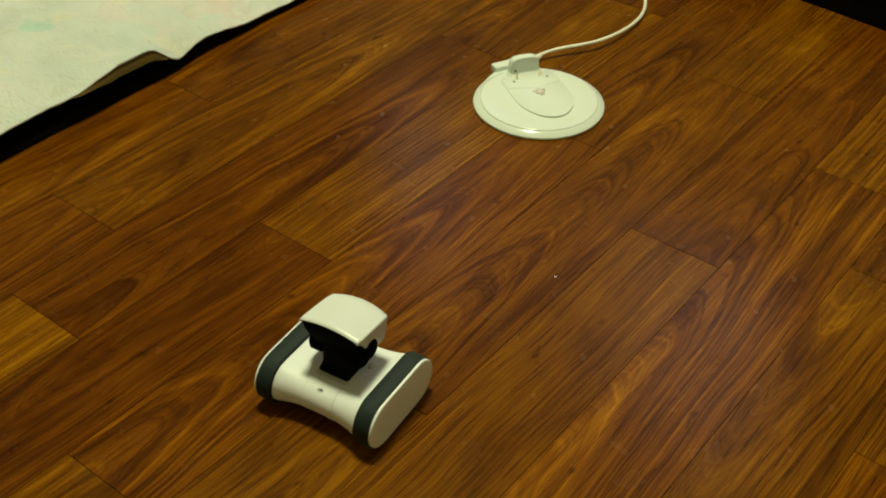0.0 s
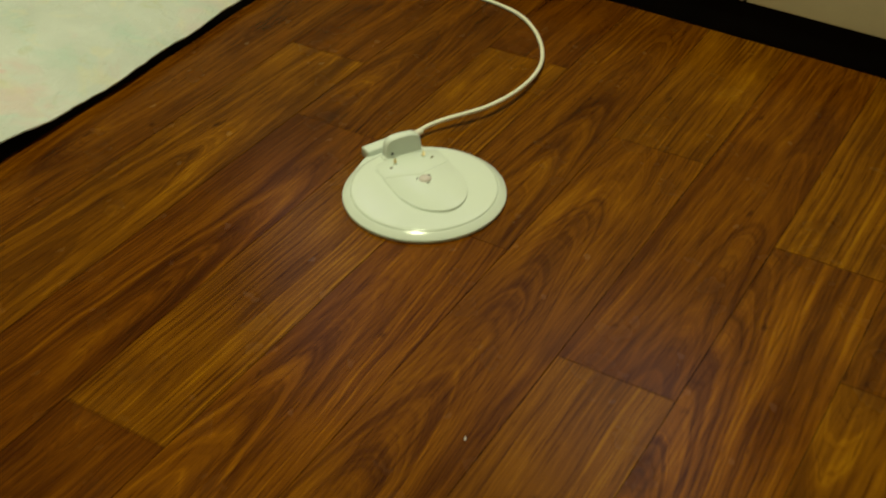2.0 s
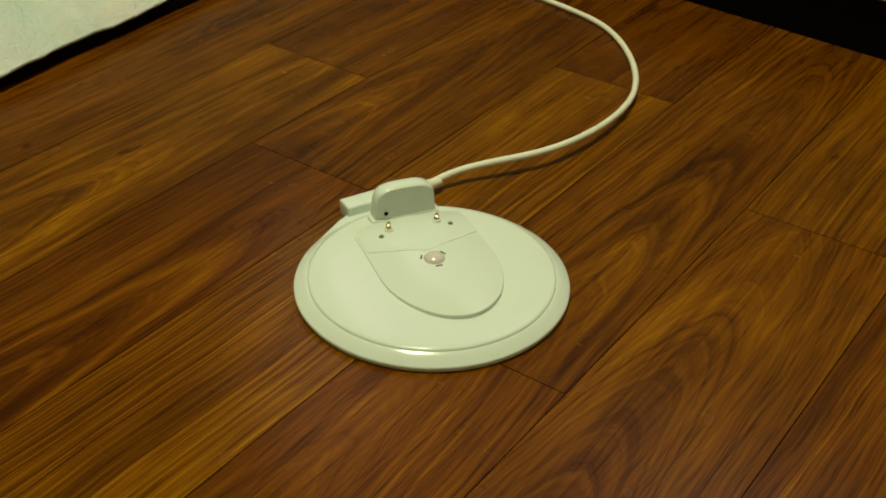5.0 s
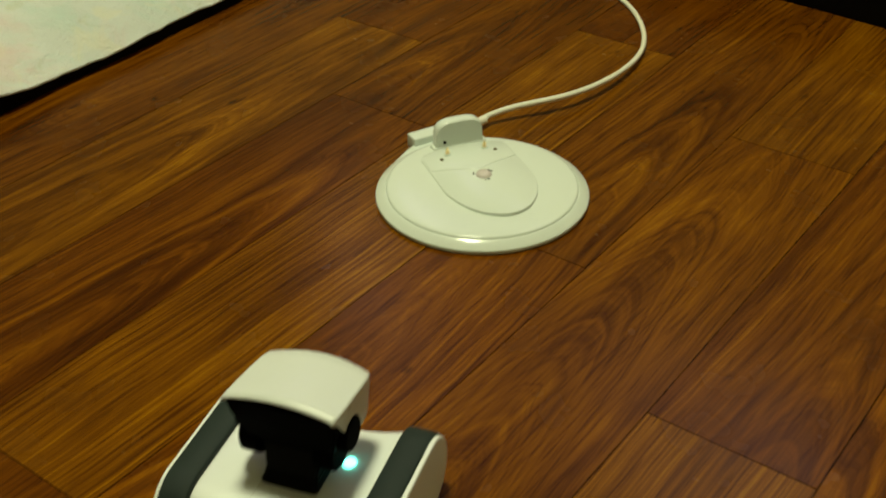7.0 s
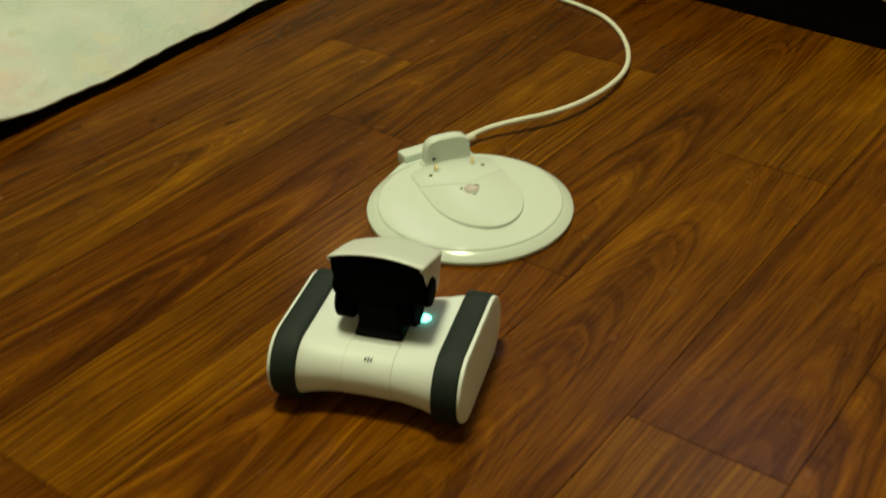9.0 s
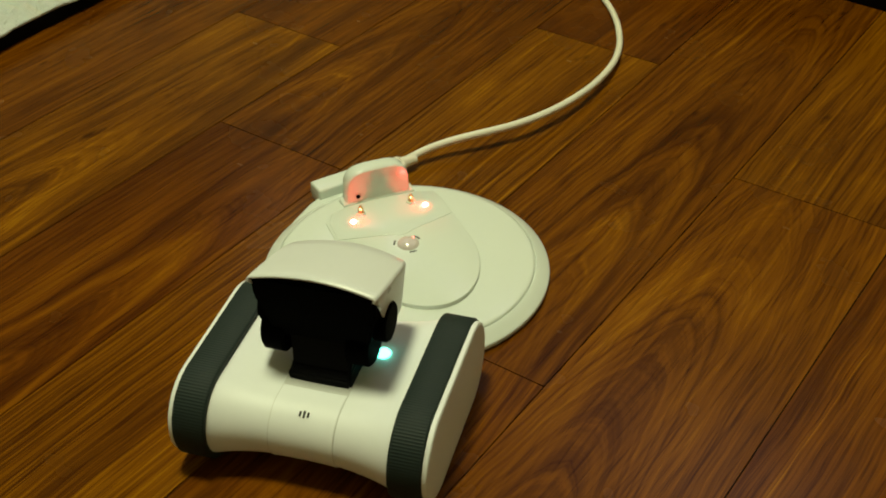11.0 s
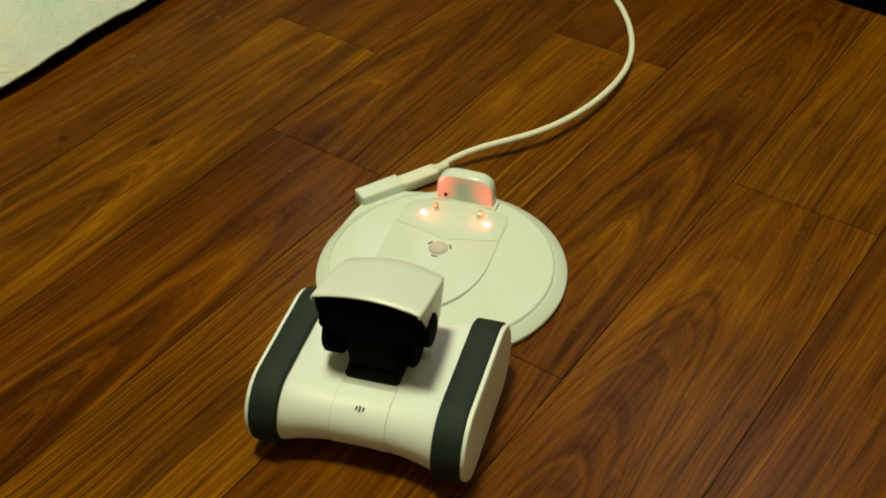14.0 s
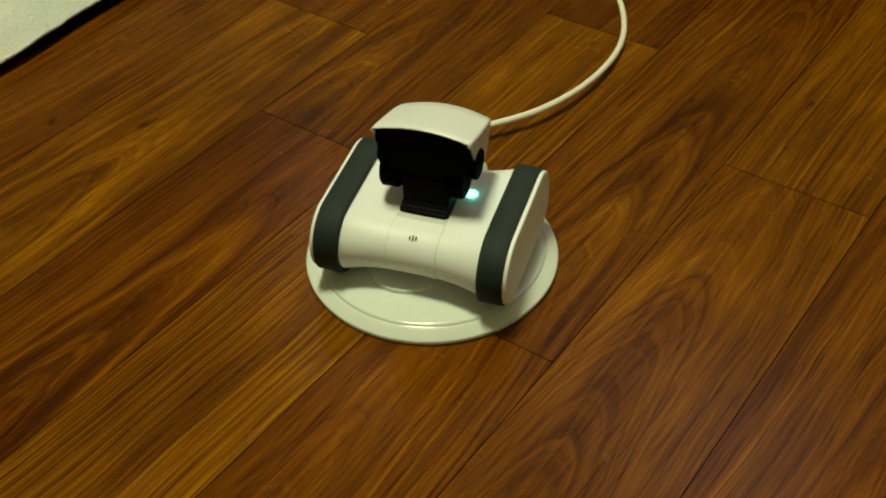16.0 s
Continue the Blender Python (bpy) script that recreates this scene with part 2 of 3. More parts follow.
CEILING = plain("ceiling_paper", (0.74, 0.72, 0.60), 0.9, 0.03, 10, 0.001, 0.2)
LED_OFF = plain("unlit_lens", (0.52, 0.56, 0.52), 0.3)
LED_DARK = plain("unlit_dark_lens", (0.16, 0.15, 0.09), 0.3)
NECK = plain("satin_black_plastic", (0.0014, 0.0014, 0.0015), 0.5, 0.10, 80, 0.0, 0.06)
LED_CYAN = glowing("lit_cyan_lens", (0.15, 1.0, 0.72), 6.0)
LED_RED = glowing("lit_red_lens", (1.0, 0.035, 0.03), 330.0)
BEZEL = plain("black_bezel_plastic", (0.012, 0.012, 0.013), 0.35, 0.08, 60)
SCREEN = lit_picture()
CRUMB = plain("white_crumb", (0.75, 0.74, 0.70), 0.8, 0.08, 900)
LAMP_GLASS = glowing("lamp_diffuser", (0.98, 1.0, 0.82), 1.5)


# ---------------------------------------------------------------- mesh helpers
def mesh_of(bm, name, smooth=True, *mats):
    me = bpy.data.meshes.new(name)
    bmesh.ops.recalc_face_normals(bm, faces=bm.faces)
    bm.to_mesh(me)
    bm.free()
    for m in mats:
        me.materials.append(m)
    if smooth:
        me.shade_smooth()
        me.set_sharp_from_angle(angle=radians(38))
    return me


def part(name, bm, material, parent=None, label="", smooth=True):
    """One mesh object from a bmesh, under a thing or a part."""
    mats = material if isinstance(material, (list, tuple)) else (material,)
    ob = new(name, mesh_of(bm, name, smooth, *mats))
    ob.parent = parent
    if label:
        ob["label"] = label
    return ob


def thing(name, label, category, group="", kind="", at=None):
    ob = tagged(new(name), label, category, group, kind)
    ob.empty_display_size = 0.03
    if at is not None:
        ob.matrix_world = at
    return ob


def box(x0, x1, y0, y1, z0, z1, bevel=0.0, segments=2, bm=None):
    bm = bm or bmesh.new()
    made = bmesh.ops.create_cube(bm, size=1.0, matrix=Matrix.Translation(((x0 + x1) / 2, (y0 + y1) / 2, (z0 + z1) / 2)) @ Matrix.Diagonal((x1 - x0, y1 - y0, z1 - z0, 1)))
    if bevel:
        edges = {e for v in made["verts"] for e in v.link_edges}
        bmesh.ops.bevel(bm, geom=list(edges), offset=bevel, segments=segments, profile=0.6, affect="EDGES")
    return bm


def lathe(profile, steps=96, bm=None):
    """Turns (radius, z) pairs round z; a radius of 0 closes the surface."""
    bm = bm or bmesh.new()
    rings = []
    for r, z in profile:
        if r < 1e-7:
            rings.append([bm.verts.new((0, 0, z))])
        else:
            rings.append([bm.verts.new((r * math.cos(2 * math.pi * k / steps), r * math.sin(2 * math.pi * k / steps), z)) for k in range(steps)])
    for a, b in zip(rings, rings[1:]):
        for k in range(steps):
            quad = [a[k % len(a)], a[(k + 1) % len(a)], b[(k + 1) % len(b)], b[k % len(b)]]
            quad = [v for i, v in enumerate(quad) if v not in quad[:i]]
            if len(quad) > 2:
                bm.faces.new(quad)
    return bm


def loft(loops, closed=True, caps=True, bm=None):
    """Joins loops of equally many points, in order."""
    bm = bm or bmesh.new()
    rows = [[bm.verts.new(p) for p in loop] for loop in loops]
    count = len(rows[0])
    for a, b in zip(rows, rows[1:]):
        for k in range(count if closed else count - 1):
            bm.faces.new((a[k], a[(k + 1) % count], b[(k + 1) % count], b[k]))
    if caps and closed:
        bm.faces.new(rows[0][::-1])
        bm.faces.new(rows[-1])
    return bm


def outline_plate(points, z0, z1, bevel=0.0006):
    """A flat plate of the given outline with a softened upper edge."""
    centre = sum((Vector((x, y)) for x, y in points), Vector((0, 0))) / len(points)

    def ring(inset, z):
        out = []
        for k, (x, y) in enumerate(points):
            before, after = Vector(points[k - 1]), Vector(points[(k + 1) % len(points)])
            edge = (after - before).normalized()
            inward = Vector((-edge.y, edge.x))
            if inward.dot(centre - Vector((x, y))) < 0:
                inward = -inward
            out.append((x + inward.x * inset, y + inward.y * inset, z))
        return out

    return loft([ring(0, z0), ring(0, z1 - bevel), ring(bevel * 0.35, z1 - bevel * 0.35), ring(bevel, z1)])


def stadium(half, low, high, steps=14):
    """A lying stadium in y and z: flat above and below, round at both ends."""
    r = (high - low) / 2
    flat = half - r
    pts = []
    for k in range(steps + 1):
        a = -math.pi / 2 + math.pi * k / steps
        pts.append((flat + r * math.cos(a), low + r + r * math.sin(a)))
    for k in range(1, 8):
        pts.append((flat - 2 * flat * k / 8, high))
    for k in range(steps + 1):
        a = math.pi / 2 + math.pi * k / steps
        pts.append((-flat + r * math.cos(a), low + r + r * math.sin(a)))
    for k in range(1, 8):
        pts.append((-flat + 2 * flat * k / 8, low))
    return pts


# ---------------------------------------------------------------- the plan
PLANK_TURN = -38.0
WALL_TURN = -42.0
PLANK_WIDE, PLANK_LONG, PLANK_FIRST = 0.0878, 0.572, 0.0067
PLANKS = pose(0, 0, 0, 0, 0, PLANK_TURN)
ROOM = pose(0, 0, 0, 0, 0, WALL_TURN)
ROOM_W, ROOM_N, ROOM_H = (-2.3, 1.9), (-2.6, 2.3), 2.30
CABINET_FRONT = 0.397
WALL_THICK = 0.12


# ---------------------------------------------------------------- room shell
def room():
    w0, w1 = ROOM_W
    n0, n1 = ROOM_N
    t = WALL_THICK
    slabs = {
        "wall_north": (w0 - t, w1 + t, n1, n1 + t, -0.05, ROOM_H),
        "wall_south": (w0 - t, w1 + t, n0 - t, n0, -0.05, ROOM_H),
        "wall_west": (w0 - t, w0, n0, n1, -0.05, ROOM_H),
        "wall_east": (w1, w1 + t, n0, n1, -0.05, ROOM_H),
    }
    for name, b in slabs.items():
        ob = part(name, box(*b), WALL, None, smooth=False)
        ob.matrix_world = ROOM
        tagged(ob, "plain pale wallpapered wall of a small room", "wall", "", "structure")
    top = part("ceiling", box(w0 - t, w1 + t, n0 - t, n1 + t, ROOM_H, ROOM_H + 0.1), CEILING, None, smooth=False)
    top.matrix_world = ROOM
    tagged(top, "plain off-white papered ceiling", "ceiling", "", "structure")


def floor_planks():
    """The boards run along one line; each row starts at its own joint."""
    base = part("floor", box(ROOM_W[0], ROOM_W[1], ROOM_N[0], ROOM_N[1], -0.05, -0.0035), UNDERLAY, None, smooth=False)
    base.matrix_world = ROOM
    tagged(base, "glossy teak-look plank floor with staggered joints", "floor", "", "structure")
    joints = {0: -0.0304, 1: 0.160, 2: -0.118, 3: 0.077, 4: -0.045, 5: -0.243, -1: 0.249, -2: 0.0505, -3: 0.159, -4: -0.212, -5: 0.02}
    gap = 0.0006
    w, l = PLANK_WIDE / 2 - gap / 2, PLANK_LONG / 2 - gap / 2

    def board(cuts=()):
        bm = loft([[(-w, -l, z), (w, -l, z), (w, l, z), (-w, l, z)] for z in (-0.004, 0.0)])
        for co, no in cuts:
            bmesh.ops.bisect_plane(bm, geom=bm.verts[:] + bm.edges[:] + bm.faces[:], plane_co=co, plane_no=no, clear_outer=True)
        return bm

    # the print of the boards above and below each row's first joint
    # mid at (-2, 0) and in row -4 also paints the light's falloff there
    prints = {(2, -1): "lined", (2, 0): "dark", (1, -1): "arched", (1, 0): "lined", (1, -2): "light", (0, 0): "mid", (0, -1): "red", (0, -2): "light",
              (-1, 0): "dark", (-1, -1): "lined", (-1, -2): "dark", (-2, 0): "mid", (-2, -1): "dark", (-2, -2): "lined", (-3, 0): "dark", (-3, -1): "light", (-3, -2): "dark",
              (-4, 0): "mid", (-4, -1): "mid", (3, 0): "lined", (3, -1): "red", (4, -1): "light", (4, 0): "mid", (5, -1): "red", (5, 0): "lined"}
    whole = {key: mesh_of(board(), "plank", False, wood) for key, wood in WOODS.items()}
    to_plan = ROOM.inverted() @ PLANKS
    pick = random.Random(5)
    for row in range(-44, 45):
        first = joints.get(row, pick.uniform(0, PLANK_LONG))
        for col in range(-8, 9):
            centre = Vector((PLANK_FIRST + (row + 0.5) * PLANK_WIDE, first + (col + 0.5) * PLANK_LONG, 0))
            inside, cuts = True, []
            corners = [to_plan @ (centre + Vector((sx * w, sy * l, 0))) for sx in (-1, 1) for sy in (-1, 1)]
            for axis, bound, sign in ((0, ROOM_W[1], 1), (0, ROOM_W[0], -1), (1, ROOM_N[1], 1), (1, ROOM_N[0], -1)):
                out = [sign * (c[axis] - bound) > 0 for c in corners]
                if all(out):
                    inside = False
                elif any(out):
                    spot = Vector((0, 0, 0))
                    spot[axis] = bound
                    way = Vector((0, 0, 0))
                    way[axis] = sign
                    back = to_plan.inverted()
                    cuts.append((back @ spot - centre, back.to_3x3() @ way))
            if not inside:
                continue
            kind = prints.get((row, col), pick.choice(("light", "mid", "mid", "dark")))
            if cuts:
                bm = board(cuts)
                if not bm.faces:
                    bm.free()
                    continue
                me = mesh_of(bm, "plank", False, WOODS[kind])
            else:
                me = whole[kind]
            ob = new("plank", me)
            ob.parent = base
            ob.matrix_parent_inverse = base.matrix_world.inverted()
            ob.matrix_basis = PLANKS @ Matrix.Translation(centre)


def ceiling_light():
    at = pose(LAMP_AT[0], LAMP_AT[1], ROOM_H)
    lit = thing("ceiling_light", "round white ceiling light with a lit diffuser", "ceiling light", at=at)
    part("housing", lathe([(0, 0), (0.24, 0), (0.245, -0.01), (0.245, -0.05), (0.235, -0.055), (0.235, -0.03), (0, -0.03)], 64), CEILING, lit)
    part("diffuser", lathe([(0.233, -0.035), (0.20, -0.075), (0.12, -0.092), (0, -0.097)], 64), LAMP_GLASS, lit).visible_shadow = False
    return lit


def low_cabinet():
    body_low, top = 0.041, 0.40
    cab = thing("low_cabinet", "low beige laminate cabinet on a black plinth", "cabinet", at=ROOM)
    f = CABINET_FRONT
    part("plinth", box(-1.30, 1.50, f + 0.003, f + 0.42, 0.0, body_low, 0.001), PLINTH, cab, "black plinth")
    part("body", box(-1.31, 1.51, f + 0.012, f + 0.43, body_low + 0.0005, top, 0.002), CABINET, cab)
    for k in range(4):
        x0 = -1.31 + 0.705 * k
        part("door", box(x0 + 0.0015, x0 + 0.7035, f - 0.003, f + 0.0115, body_low + 0.001, top - 0.004, 0.0015), CABINET, cab)
    part("top", box(-1.32, 1.52, f - 0.006, f + 0.44, top + 0.0005, top + 0.02, 0.003), CABINET, cab)
    return cab


def television():
    """A flat screen on the low cabinet; the glossy boards mirror its glow."""
    tv = thing("television", "flat black television with a lit violet screen on the cabinet", "television", at=ROOM @ pose(-0.28, CABINET_FRONT + 0.10, 0.4205))
    part("foot", box(-0.16, 0.16, -0.06, 0.10, 0.0, 0.012, 0.004), BEZEL, tv)
    part("stem", box(-0.04, 0.04, 0.005, 0.035, 0.012, 0.06, 0.004), BEZEL, tv)
    part("case", box(-0.41, 0.41, -0.012, 0.035, 0.05, 0.52, 0.006), BEZEL, tv)
    part("screen", box(-0.395, 0.395, -0.0145, -0.0125, 0.066, 0.506), SCREEN, tv, "lit violet screen", smooth=False)
    return tv


def crumb():
    bm = bmesh.new()
    bmesh.ops.create_icosphere(bm, subdivisions=2, radius=0.0009)
    for v in bm.verts:
        v.co *= 1 + 0.35 * noise.noise(v.co * 1500)
        v.co.z *= 0.6
    ob = part("crumb", bm, CRUMB)
    ob.matrix_world = pose(-0.0022, -0.2752, 0.0006, 0, 0, 20)
    tagged(ob, "tiny white crumb lying on the wooden floor", "crumb")


# ---------------------------------------------------------------- quilt on its mattress
def ease(k):
    k = min(1.0, max(0.0, k))
    return k * k * (3 - 2 * k)


def quilt():
    """The hem runs beside the boards; it hangs a finger's breadth over the floor and curls up at one place."""
    bm = bmesh.new()
    cols, rows = 90, 260
    v0, v1 = -1.55, 0.372
    grid, hems, linings = [], [], []
    for j in range(rows + 1):
        v = v0 + (v1 - v0) * j / rows
        curl = ease((v + 0.335) / 0.075) * ease((-0.195 - v) / 0.030)
        hem = -0.3325 + 0.0010 * math.sin(v * 60 + 1.1) - 0.0060 * ease((v + 0.20) / 0.06) - 0.05 * max(0.0, v)
        lift = 0.0120 + 0.008 * math.exp(-((v + 0.14) / 0.05) ** 2) + 0.020 * ease((-0.182 - v) / 0.045) + 0.009 * curl
        line = []
        for i in range(cols + 1):
            s = (i / cols) ** 1.6
            u = hem - s * 1.25
            back = hem - u
            z = 0.046 + (lift - 0.046) * math.exp(-back / 0.05)
            z += 0.0045 * noise.noise(Vector((u * 9, v * 9, 0.3))) * min(1, back / 0.05 + 0.1)
            z += 0.0042 * min(1, back / 0.03 + 0.3) * noise.noise(Vector((u * 31, v * 31, 1.3))) + 0.0010 * noise.noise(Vector((u * 80, v * 80, 2.3)))
            line.append((u, v, z))
        # the free edge is rolled under: underside, half round, then the upper side
        tip = line[0]
        r = 0.0014 + 0.0003 * noise.noise(Vector((v * 120, 0, 4)))
        under = [(hem - back, v, tip[2] - 2 * r + (0.004 * back / 0.03)) for back in (0.05, 0.025, 0.010, 0.004)]
        turn = [(hem + r * math.sin(math.pi * k / 6), v, tip[2] - r - r * math.cos(math.pi * k / 6)) for k in range(6)]
        strip = under + turn + line
        if curl > 0.02:
            z = tip[2] - 1.5 * r
            linings.append([(hem - 0.0006, v, z), (hem + 0.0016, v, z - 0.0055 * curl), (hem + 0.0022, v, z - 0.012 * curl), (hem - 0.0004, v, z - 0.0125 * curl)])
        seam = len(under) + len(turn) + 5
        hems.append([strip[k] for k in range(seam + 1)])
        grid.append([bm.verts.new(p) for p in strip[seam:]])
    for a, b in zip(grid, grid[1:]):
        for i in range(len(a) - 1):
            bm.faces.new((a[i], a[i + 1], b[i + 1], b[i]))
    bed = thing("quilt", "pale cotton quilt with faded pastel print, hem curled up", "quilt", at=PLANKS)
    part("cloth", bm, QUILT, bed)
    part("hem", loft(hems, closed=False, caps=False), QUILT, bed, "rolled stitched hem")
    part("lining", loft(linings), MATTRESS, bed, "dark olive lining under the curled hem")
    return bed


def floor_mattress():
    bed = thing("floor_mattress", "thin floor mattress, painted black as the shade under the quilt hem", "mattress", at=PLANKS)
    # the pad's front edge follows the hem's shadow line; its black paints that shadow
    part("pad", outline_plate([(-1.60, -1.53), (-0.334, -1.53), (-0.334, -0.20), (-0.342, -0.13), (-0.343, 0.06), (-0.352, 0.36), (-1.60, 0.36)], 0.0, 0.0110, 0.003), PAD_SHADE, bed)
    return bed


# ---------------------------------------------------------------- charging dock
PIVOT = (0.0005, 0.0104)
DISC_TOP = 0.0100
LED_AT = DISC_TOP + 0.0004


def half_lens(radius, lit_material, unlit_material, parent, name, label):
    """A small turning lens: one half is lit, the other dark. It lies in a socket, so only the upper half shows."""
    bm = bmesh.new()
    bmesh.ops.create_uvsphere(bm, u_segments=20, v_segments=12, radius=radius)
    for f in bm.faces:
        f.material_index = 1 if f.calc_center_median().z < 0 else 0
    return part(name, bm, [unlit_material, lit_material], parent, label)


def usb_cable():
    thing_ob = thing("charging_cable", "white charging cable lying in a loose curve on the floor", "cable")
    curve = bpy.data.curves.new("cable", "CURVE")
    curve.dimensions, curve.bevel_depth, curve.bevel_resolution, curve.resolution_u = "3D", 0.0020, 5, 10
    way = [(0.001, 0.0855, 0.0062),
           (0.012, 0.0955, 0.0072),
           (0.033, 0.1025, 0.0098), (0.067, 0.1117, 0.01), (0.104, 0.1441, 0.0078), (0.131, 0.186, 0.0048), (0.1405, 0.2237, 0.0027), (0.142, 0.262, 0.0022), (0.135, 0.301, 0.0022), (0.119, 0.328, 0.0022), (0.085, 0.365, 0.0022), (0.02, 0.43, 0.0022), (-0.1, 0.545, 0.0022), (-0.32, 0.745, 0.0022), (-0.6, 0.99, 0.0022)]
    line = curve.splines.new("NURBS")
    line.points.add(len(way) - 1)
    for p, (x, y, z) in zip(line.points, way):
        p.co = (x, y, z, 1)
    line.order_u, line.use_endpoint_u = 4, True
    bent = bpy.data.objects.new("bent", curve)
    me = bpy.data.meshes.new_from_object(bent)
    bpy.data.objects.remove(bent)
    me.materials.clear()
    me.materials.append(CABLE_WHITE)
    me.shade_smooth()
    cord = new("cord", me)
    cord.parent = thing_ob
    # plug and strain relief, in line with the socket housing
    plug = part("plug", box(-0.0125, 0.0125, -0.0048, 0.0048, 0.0014, 0.0084, 0.0016, 3), CABLE_WHITE, thing_ob, "white moulded plug")
    plug.matrix_basis = pose(-0.0105, 0.0785, 0, 0, 0, 28.6)
    sleeve = part("strain_relief", loft([[(x, r * math.cos(a), 0.0057 + r * math.sin(a)) for a in [2 * math.pi * k / 14 for k in range(14)]] for x, r in ((0.011, 0.0034), (0.014, 0.0031), (0.0205, 0.0024))]), CABLE_WHITE, thing_ob)
    sleeve.matrix_basis = pose(-0.0105, 0.0785, 0, 0, 0, 30.5)
    return thing_ob


def charging_dock():
    dock = thing("charging_dock", "round white plastic charging dock with a raised cradle", "charging dock")
    part("base_plate", lathe([(0, 0.0003), (0.0668, 0.0003), (0.0671, 0.0006), (0.0674, 0.0012), (0.0675, 0.0027), (0.0673, 0.0032), (0.0669, 0.0035), (0.0650, 0.0049), (0.0630, 0.0062), (0.0614, 0.0071)]
                             + [(0.0611, 0.0072), (0.0610, 0.0066), (0.0607, 0.0066), (0.0606, 0.0072), (0.0603, 0.0077), (0.0597, 0.0081), (0.0586, 0.0083), (0.0560, 0.0086), (0.050, 0.0092), (0.040, 0.0097), (0.020, DISC_TOP), (0, DISC_TOP)], 160), DOCK_WHITE, dock)
    house = part("socket_housing", box(-0.0135, 0.0135, -0.0054, 0.0054, 0.0004, 0.0098, 0.0012, 3), DOCK_WHITE, dock)
    house.matrix_basis = pose(-0.0330, 0.0663, 0, 0, 0, 28.6)
    part("housing_web", outline_plate([(-0.0640, 0.0175), (-0.0560, 0.0370), (-0.0478, 0.0525), (-0.0430, 0.0590), (-0.036, 0.064), (-0.020, 0.0685), (-0.005, 0.066), (-0.01, 0.05), (-0.04, 0.03)], 0.0006, 0.0044, 0.0012), DOCK_WHITE, dock)
    # the cradle turns on the dock about its sensor
    tongue = []
    for k in range(41):
        a = math.pi + math.pi * k / 40
        tongue.append((-0.0008 + 0.0300 * math.cos(a), -0.010 + 0.0425 * math.sin(a) * (0.90 + 0.10 * abs(math.sin(a)))))
    tongue += [(0.0288, 0.028), (0.0272, 0.0345), (0.018, 0.0380), (0.0, 0.0390), (-0.018, 0.0380), (-0.0275, 0.0345), (-0.0312, 0.028)]
    z0 = DISC_TOP - 0.002

    def slope(y):
        """The plate is flush with the disc at its back and stands proud at its front."""
        return DISC_TOP + 0.0001 + 0.0018 * (0.033 - y) / 0.083

    def ramp_plate(points, over, bevel):
        """A plate of the given outline whose top follows the slope."""
        centre = sum((Vector(p) for p in points), Vector((0, 0))) / len(points)

        def ring(inset, drop):
            out = []
            for x, y in points:
                to = (centre - Vector((x, y))).normalized() * inset
                out.append((x + to.x, y + to.y, slope(y) + over - drop))
            return out

        return loft([[(x, y, z0) for x, y in points], ring(0, bevel), ring(bevel * 0.35, bevel * 0.35), ring(bevel, 0)])

    cradle = part("cradle", ramp_plate(tongue, 0.0, 0.0004), DOCK_WHITE, dock, "white turning cradle plate")
    upper = [(-0.0300, 0.0122), (-0.017, 0.0092), (-0.0055, 0.0066), (-0.0032, 0.0050), (0.0, 0.0044), (0.0032, 0.0050), (0.0055, 0.0066), (0.016, 0.0090), (0.0284, 0.0122), (0.0284, 0.020), (0.0280, 0.027), (0.0255, 0.0335), (0.0175, 0.0370), (0.0, 0.0380), (-0.0175, 0.0370), (-0.0265, 0.0335), (-0.0297, 0.027), (-0.0299, 0.020)]
    part("contact_plate", ramp_plate(upper, 0.0004, 0.0003), DOCK_WHITE, cradle)
    part("upright_foot", outline_plate([(-0.0185, 0.0385), (0.0185, 0.0385), (0.0190, 0.045), (0.016, 0.0485), (-0.016, 0.0485), (-0.0190, 0.045)], z0, DISC_TOP + 0.0005, 0.0008), DOCK_WHITE, cradle)
    # upright with an arched top
    arch = []
    for k in range(25):
        a = math.pi * k / 24
        x = math.copysign(abs(math.cos(a)) ** 0.55, math.cos(a))
        z = abs(math.sin(a)) ** 0.70
        arch.append((0.0164 * x, 0.0158 + 0.0120 * z))
    arch = [(0.0172, z0)] + arch + [(-0.0172, z0)]

    def slice_at(y, grow):
        return [(x * grow, y, z0 + (z - z0) * grow) for x, z in arch]

    part("upright", loft([slice_at(0.0395, 0.955), slice_at(0.0402, 0.985), slice_at(0.0412, 1.0), slice_at(0.0465, 0.99), slice_at(0.0478, 0.96), slice_at(0.0484, 0.90)]), DOCK_WHITE, cradle, "white upright stop with an arched top")
    for x in (-0.013, 0.013):
        collar = part("pin_collar", lathe([(0.0024, 0), (0.0024, 0.0009), (0.0020, 0.0013), (0.0009, 0.0014), (0.0009, 0.0010)], 18), DOCK_WHITE, cradle, "white plastic collar of the contact pin")
        collar.matrix_basis = pose(x, 0.0286, slope(0.0286))
        pin = part("contact_pin", lathe([(0.0015, 0), (0.0015, 0.0010), (0.0012, 0.0013), (0.0010, 0.0020), (0.0014, 0.0023), (0.0014, 0.0028), (0.0008, 0.0031), (0.0007, 0.0041), (0.0004, 0.0045), (0, 0.0046)], 16), GOLD, collar, "gold spring contact pin")
        pin.matrix_basis = pose(0, 0, 0.0010)
    sensor = part("sensor_dome", lathe([(0.0052, 0), (0.0051, 0.0006), (0.0043, 0.0015), (0.0025, 0.0023), (0, 0.0026)], 28), DOME, cradle, "frosted round sensor dome")
